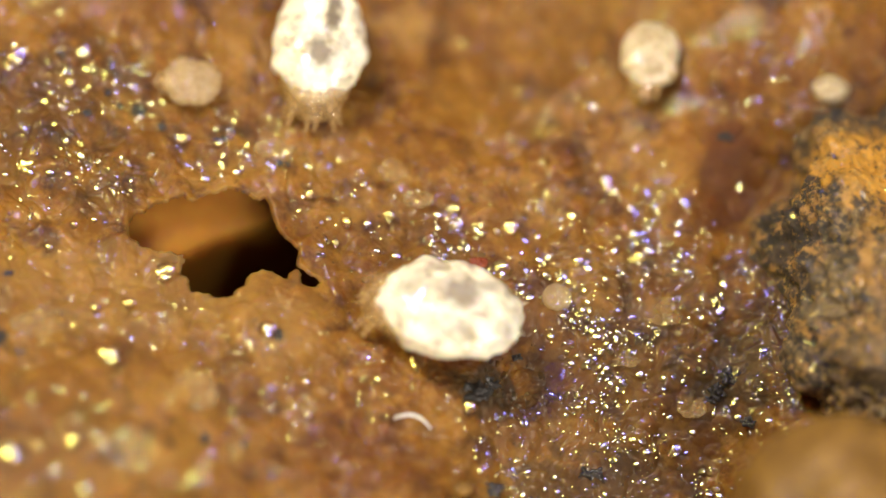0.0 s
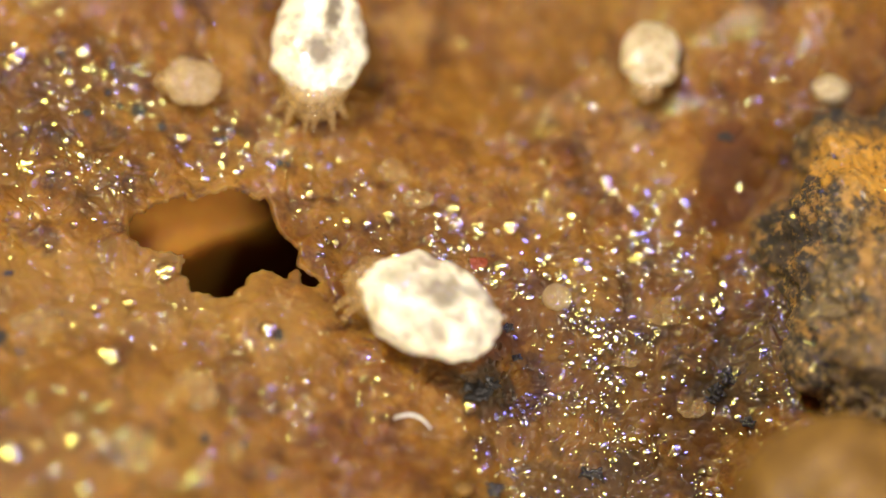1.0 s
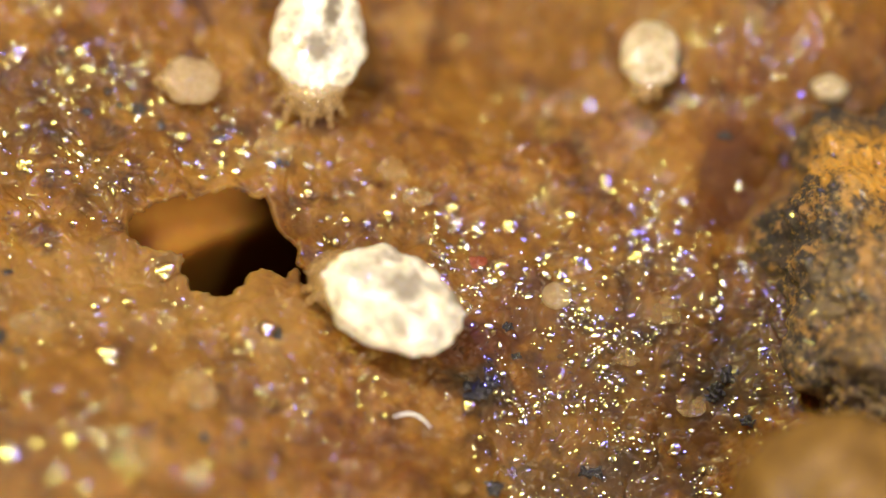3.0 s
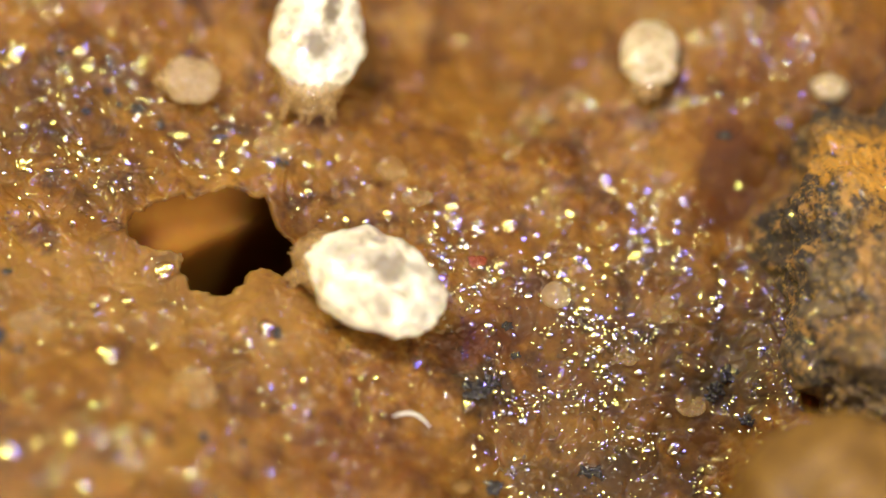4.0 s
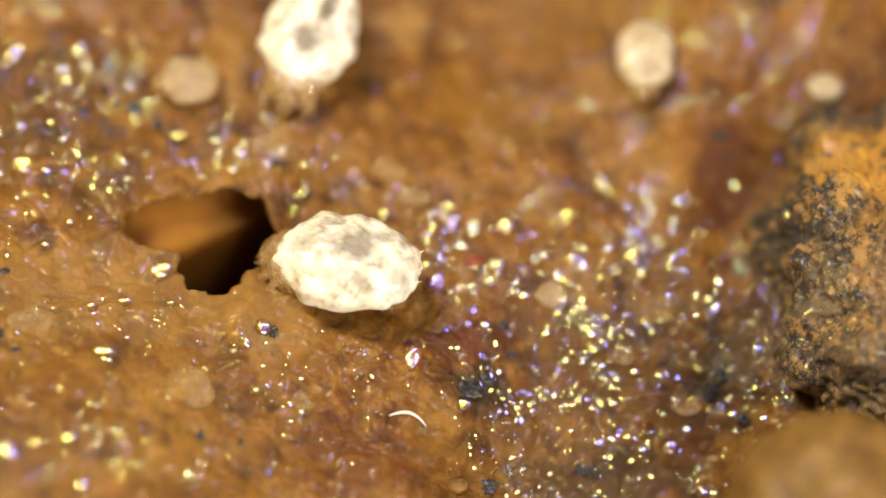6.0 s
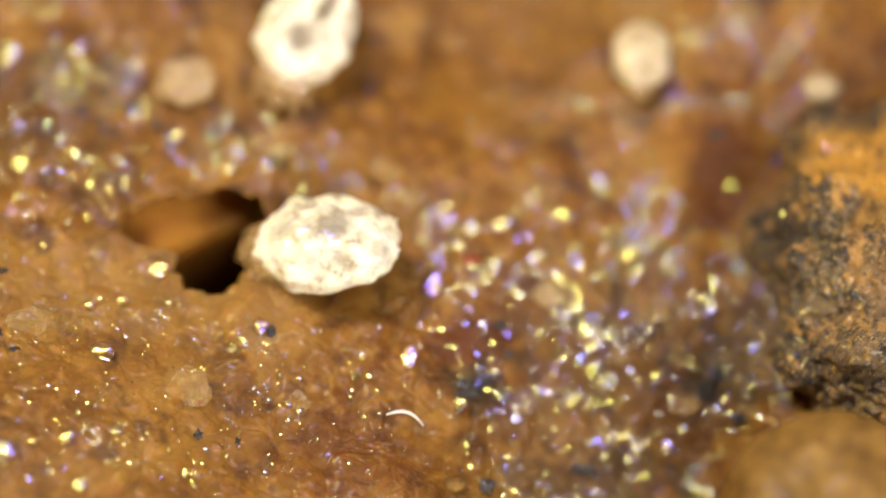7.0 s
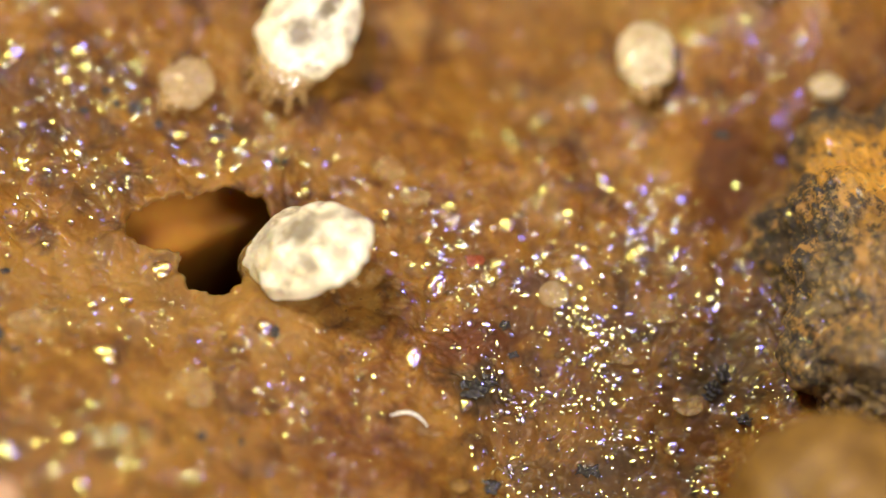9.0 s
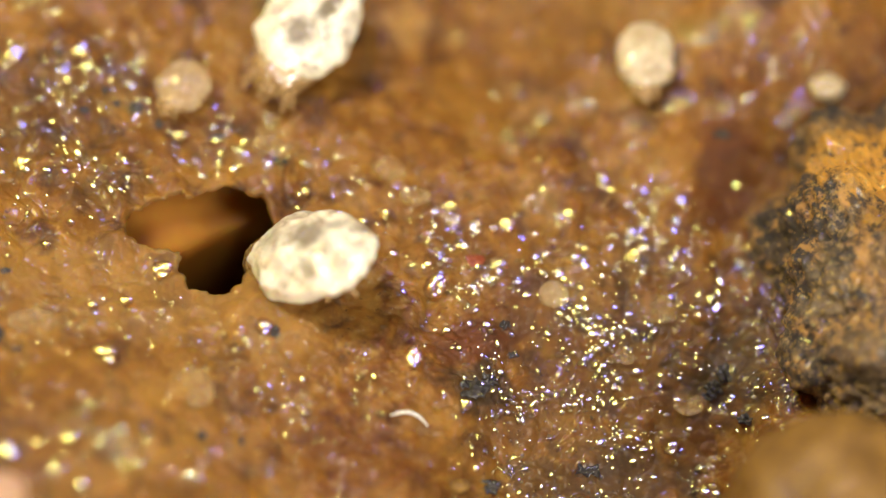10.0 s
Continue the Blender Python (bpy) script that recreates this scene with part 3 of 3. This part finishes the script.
# ---- moisture ----
def build_beads():
    """Thousands of tiny flattened beads of moisture, in clusters and rows along the folds."""
    rng = np.random.RandomState(8)
    n = 60000
    px, py = rng.uniform(-60, 1640, n), rng.uniform(-60, 960, n)
    crowd = 0.12 + 0.88 * ease(layers(px, py, 60, 131, 3), -0.12, 0.5)
    want, big = np.full(n, 0.22), np.full(n, 0.5)
    for cx, cy, rx, ry, k, size in [(1130, 560, 420, 360, 1.15, 0.82), (1060, 800, 330, 170, 1.1, 0.75), (130, 150, 330, 260, 0.75, 0.72), (640, 400, 130, 130, 0.45, 0.7), (420, 260, 240, 90, 0.6, 0.75),
                                    (830, 420, 150, 110, 0.5, 0.9), (680, 660, 90, 100, 0.4, 0.75), (1300, 130, 300, 190, 1.0, 0.5), (980, 200, 250, 150, 0.6, 0.5), (250, 700, 420, 260, 1.1, 0.5), (1400, 690, 110, 70, 0.6, 0.6), (540, 620, 130, 90, 0.35, 0.6)]:
        near = ease(blob(px, py, cx, cy, rx, ry), 0, 0.6)
        want, big = np.maximum(want, k * near), np.where(near > 0.25, size, big)
    want *= (1 - 0.8 * ease(blob(px, py, 850, 50, 250, 170), 0, 0.5)) * (1 - 0.92 * ease(blob(px, py, 1305, 310, 110, 150), 0, 0.4))
    keep = (rng.uniform(0, 1, n) < 0.5 * want * crowd) & (pit_depth(px, py) < -8)
    px, py, big = px[keep], py[keep], big[keep]
    r = (2.2 + 7.0 * rng.uniform(0, 1, len(px)) ** 4) * big
    verts, faces, turns, rings = [], [], 10, 5
    for x0, y0, rad in zip(px, py, r):
        p = spot(x0, y0)
        long, squat, way = rng.uniform(1.0, 1.8), rng.uniform(0.10, 0.18), rng.normal(-0.35, 0.5)
        # tipped to mirror the left lamp, so the sparkle lies in the bead's shape
        tip = GLINT_TURN @ Euler((rng.normal(0, 0.09), rng.normal(0, 0.09), way)).to_matrix()
        base = len(verts)
        for i in range(rings):
            lat = math.pi / 2 * i / rings - 0.35
            for k in range(turns):
                u, v = math.cos(2 * math.pi * k / turns) * math.cos(lat) * long, math.sin(2 * math.pi * k / turns) * math.cos(lat)
                verts.append(p + tip @ Vector((u, v, math.sin(lat) * squat + 0.1)) * rad * U)
        verts.append(p + tip @ Vector((0, 0, squat + 0.1)) * rad * U)
        for i in range(rings - 1):
            for k in range(turns):
                a, b = base + i * turns + k, base + i * turns + (k + 1) % turns
                faces.append((a, b, b + turns, a + turns))
        for k in range(turns):
            faces.append((base + (rings - 1) * turns + k, base + (rings - 1) * turns + (k + 1) % turns, base + rings * turns))
    me = bpy.data.meshes.new("moisture_beads")
    me.from_pydata(verts, [], faces)
    me.shade_smooth()
    pts = np.array(verts)
    stain_shade(me, *plan(pts[:, 0], pts[:, 1] + pts[:, 2] * math.tan(TILT)))
    me.materials.append(MOIST)
    tagged(new("moisture_beads", me), "tiny glistening beads of moisture over brown tissue", "moisture", kind="stuff")


build_beads()


# ---- lumps and debris ----
def sunk(name, label, category, group, mat, rows, low=0.6, rag=0.18, size=0.7):
    for i, (px, py, rx, ry) in enumerate(rows):
        rz = min(rx, ry) * low
        ob = finish(name, lumpy(rx, ry, rz, min(rx, ry) * rag, min(rx, ry) * size, px * 0.13 + i, min(rx, ry) * rag * 0.3, min(rx, ry) * size * 0.3, 20, 30), mat)
        ob.matrix_basis = Matrix.Translation(spot(px, py) + Vector((0, 0, rz * 0.1 * U))) @ pose(0, 0, 0, 0, 0, math.degrees(SWING))
        tagged(ob, label, category, group)


sunk("grit", "small black grain of grit stuck in wet tissue", "grit", "black grit grains", DARK,
     [(245, 195, 13, 11), (210, 188, 7, 6), (152, 200, 9, 6), (105, 97, 12, 8), (285, 222, 7, 9), (190, 162, 6, 8), (492, 592, 8, 12), (8, 600, 9, 17), (15, 483, 12, 5), (40, 622, 10, 5),
      (1292, 668, 17, 16), (1270, 692, 19, 17), (1262, 706, 13, 11), (838, 694, 30, 17), (868, 680, 20, 12), (1285, 240, 14, 9), (498, 290, 14, 8), (1045, 836, 24, 14), (870, 864, 20, 12), (1330, 748, 20, 10),
      (365, 775, 7, 9), (435, 785, 5, 6), (395, 246, 18, 6), (900, 580, 10, 8), (915, 632, 9, 7), (1470, 735, 16, 8)], 0.3, 0.8, 0.5)
sunk("egg", "small round cream-white egg lying in wet tissue", "egg", "", NYMPH, [(985, 527, 28, 27)], 0.5, 0.05)
sunk("grain", "cream translucent grain lying against the dark stone", "grain", "", PALE, [(1472, 158, 36, 25)], 0.8, 0.15)
sunk("jelly_lump", "pale translucent lump of jelly sunk in brown tissue", "jelly", "jelly lumps", JELLY,
     [(695, 303, 27, 24), (1172, 552, 44, 32), (1110, 632, 28, 22), (350, 692, 38, 42), (65, 575, 44, 30), (1225, 715, 28, 32), (540, 718, 20, 26), (740, 352, 28, 19), (487, 262, 40, 22), (1160, 165, 30, 22)], 0.17, 0.3, 0.8)
sunk("speck", "tiny red speck in brown wet tissue", "speck", "", RED, [(847, 467, 17, 13)], 0.22, 0.3)
sunk("pellet", "small tan rounded pellet on dark wet tissue", "pellet", "", OCHRE, [(818, 864, 20, 14)], 0.7, 0.2)


def build_fibre():
    pts, radii = [], []
    for i in range(17):
        f = i / 16
        p = spot(697 + 66 * f, 741 - 9 * math.sin(f * 2.4) + 26 * f ** 3)
        pts.append(p / U + Vector((0, 0, 4)))
        radii.append(2.8 * math.sin(math.pi * (0.08 + 0.86 * f)) + 0.6)
    tagged(finish("worm", tube(pts, radii), WHITE), "thin curved glistening white threadworm on tissue", "worm")


build_fibre()


def motions():
    def on_path(mite, centre, rows):
        """rows: seconds, plan position of the body's middle, its height over the level, heading in the plan, pitch (head down)."""
        out = []
        for t, px, py, up, head, pitch in rows:
            turn = pose(0, 0, 0, 0, 0, head + math.degrees(SWING)) @ pose(0, 0, 0, 0, pitch, 0)
            mid = lifted(px, py, (up + centre) * U)
            out.append((t, Matrix.Translation(mid) @ turn @ Matrix.Translation((0, 0, -centre * U))))
        walk(mite, out)
    on_path(main_mite, 67, [(0, 796, 548, 8, 167, 0), (0.5, 783, 547, 8, 157, 0), (1, 760, 544, 8, 153, 0), (1.5, 744, 542, 8, 151, 0), (2, 709, 545, 8, 152, 0), (2.5, 706, 547, 8, 151, 0),
                            (3.8, 670, 505, 8, 151, 0), (4, 667, 503, 8, 151, 0), (4.5, 666, 505, 8, 151, 0), (5, 665, 499, 8, 153, 0), (5.5, 653, 491, 8, 160, 4), (6.8, 591, 438, 8, 176, 10),
                            (7, 592, 437, 8, 177, 12), (7.5, 569, 440, 12, 172, 31), (8, 562, 439, 16, 173, 38), (8.5, 559, 444, 16, 171, 40), (9, 554, 448, 16, 165, 39), (10, 560, 459, 16, 155, 38)])
    on_path(upper_mite, 67, [(0, 565, 72, -10, 264, 0), (2.5, 563, 68, -10, 263, 0), (4.5, 562, 62, -10, 260, 0), (5.5, 559, 56, -10, 254, 0), (7, 556, 54, -10, 245, 0), (8.5, 555, 50, -10, 240, 0), (10, 553, 48, -10, 236, 0)])
    on_path(far_nymph, 43, [(0, 1152, 96, 22, 262, 0), (5, 1153, 98, 22, 265, 0), (10, 1150, 102, 22, 270, 0)])
    on_path(near_nymph, 35, [(0, 338, 140, 0, 175, 0), (5, 340, 140, 0, 178, 0), (7.5, 342, 142, 0, 205, 0), (10, 330, 152, 0, 232, 0)])
    on_path(corner_mite, 75, [(0, -170, 1010, 84, 40, 0), (7, -140, 985, 84, 40, 0), (8.4, -112, 950, 84, 40, 0), (9, -66, 932, 88, 40, 0), (9.5, -60, 928, 88, 44, 0), (10, -56, 924, 88, 40, 0)])

    def gait(legs, pace, reach):
        """Swings each leg about its root; the four pairs take turns."""
        for leg, root, turn, i in legs:
            rows = []
            for k in range(26):
                t = k * 0.4
                beat = 2 * math.pi * (pace * t + 0.27 * i + (0.5 if turn > 0 else 0))
                rows.append((t, Matrix.Translation(root) @ pose(0, 0, 0, 0, -0.4 * reach * max(0, math.cos(beat)), turn + reach * math.sin(beat))))
            walk(leg, rows)
    gait(main_legs, 0.7, 13), gait(upper_legs, 0.5, 14), gait(near_legs, 0.3, 10), gait(far_legs, 0.3, 9), gait(corner_legs, 0.8, 16)


motions()
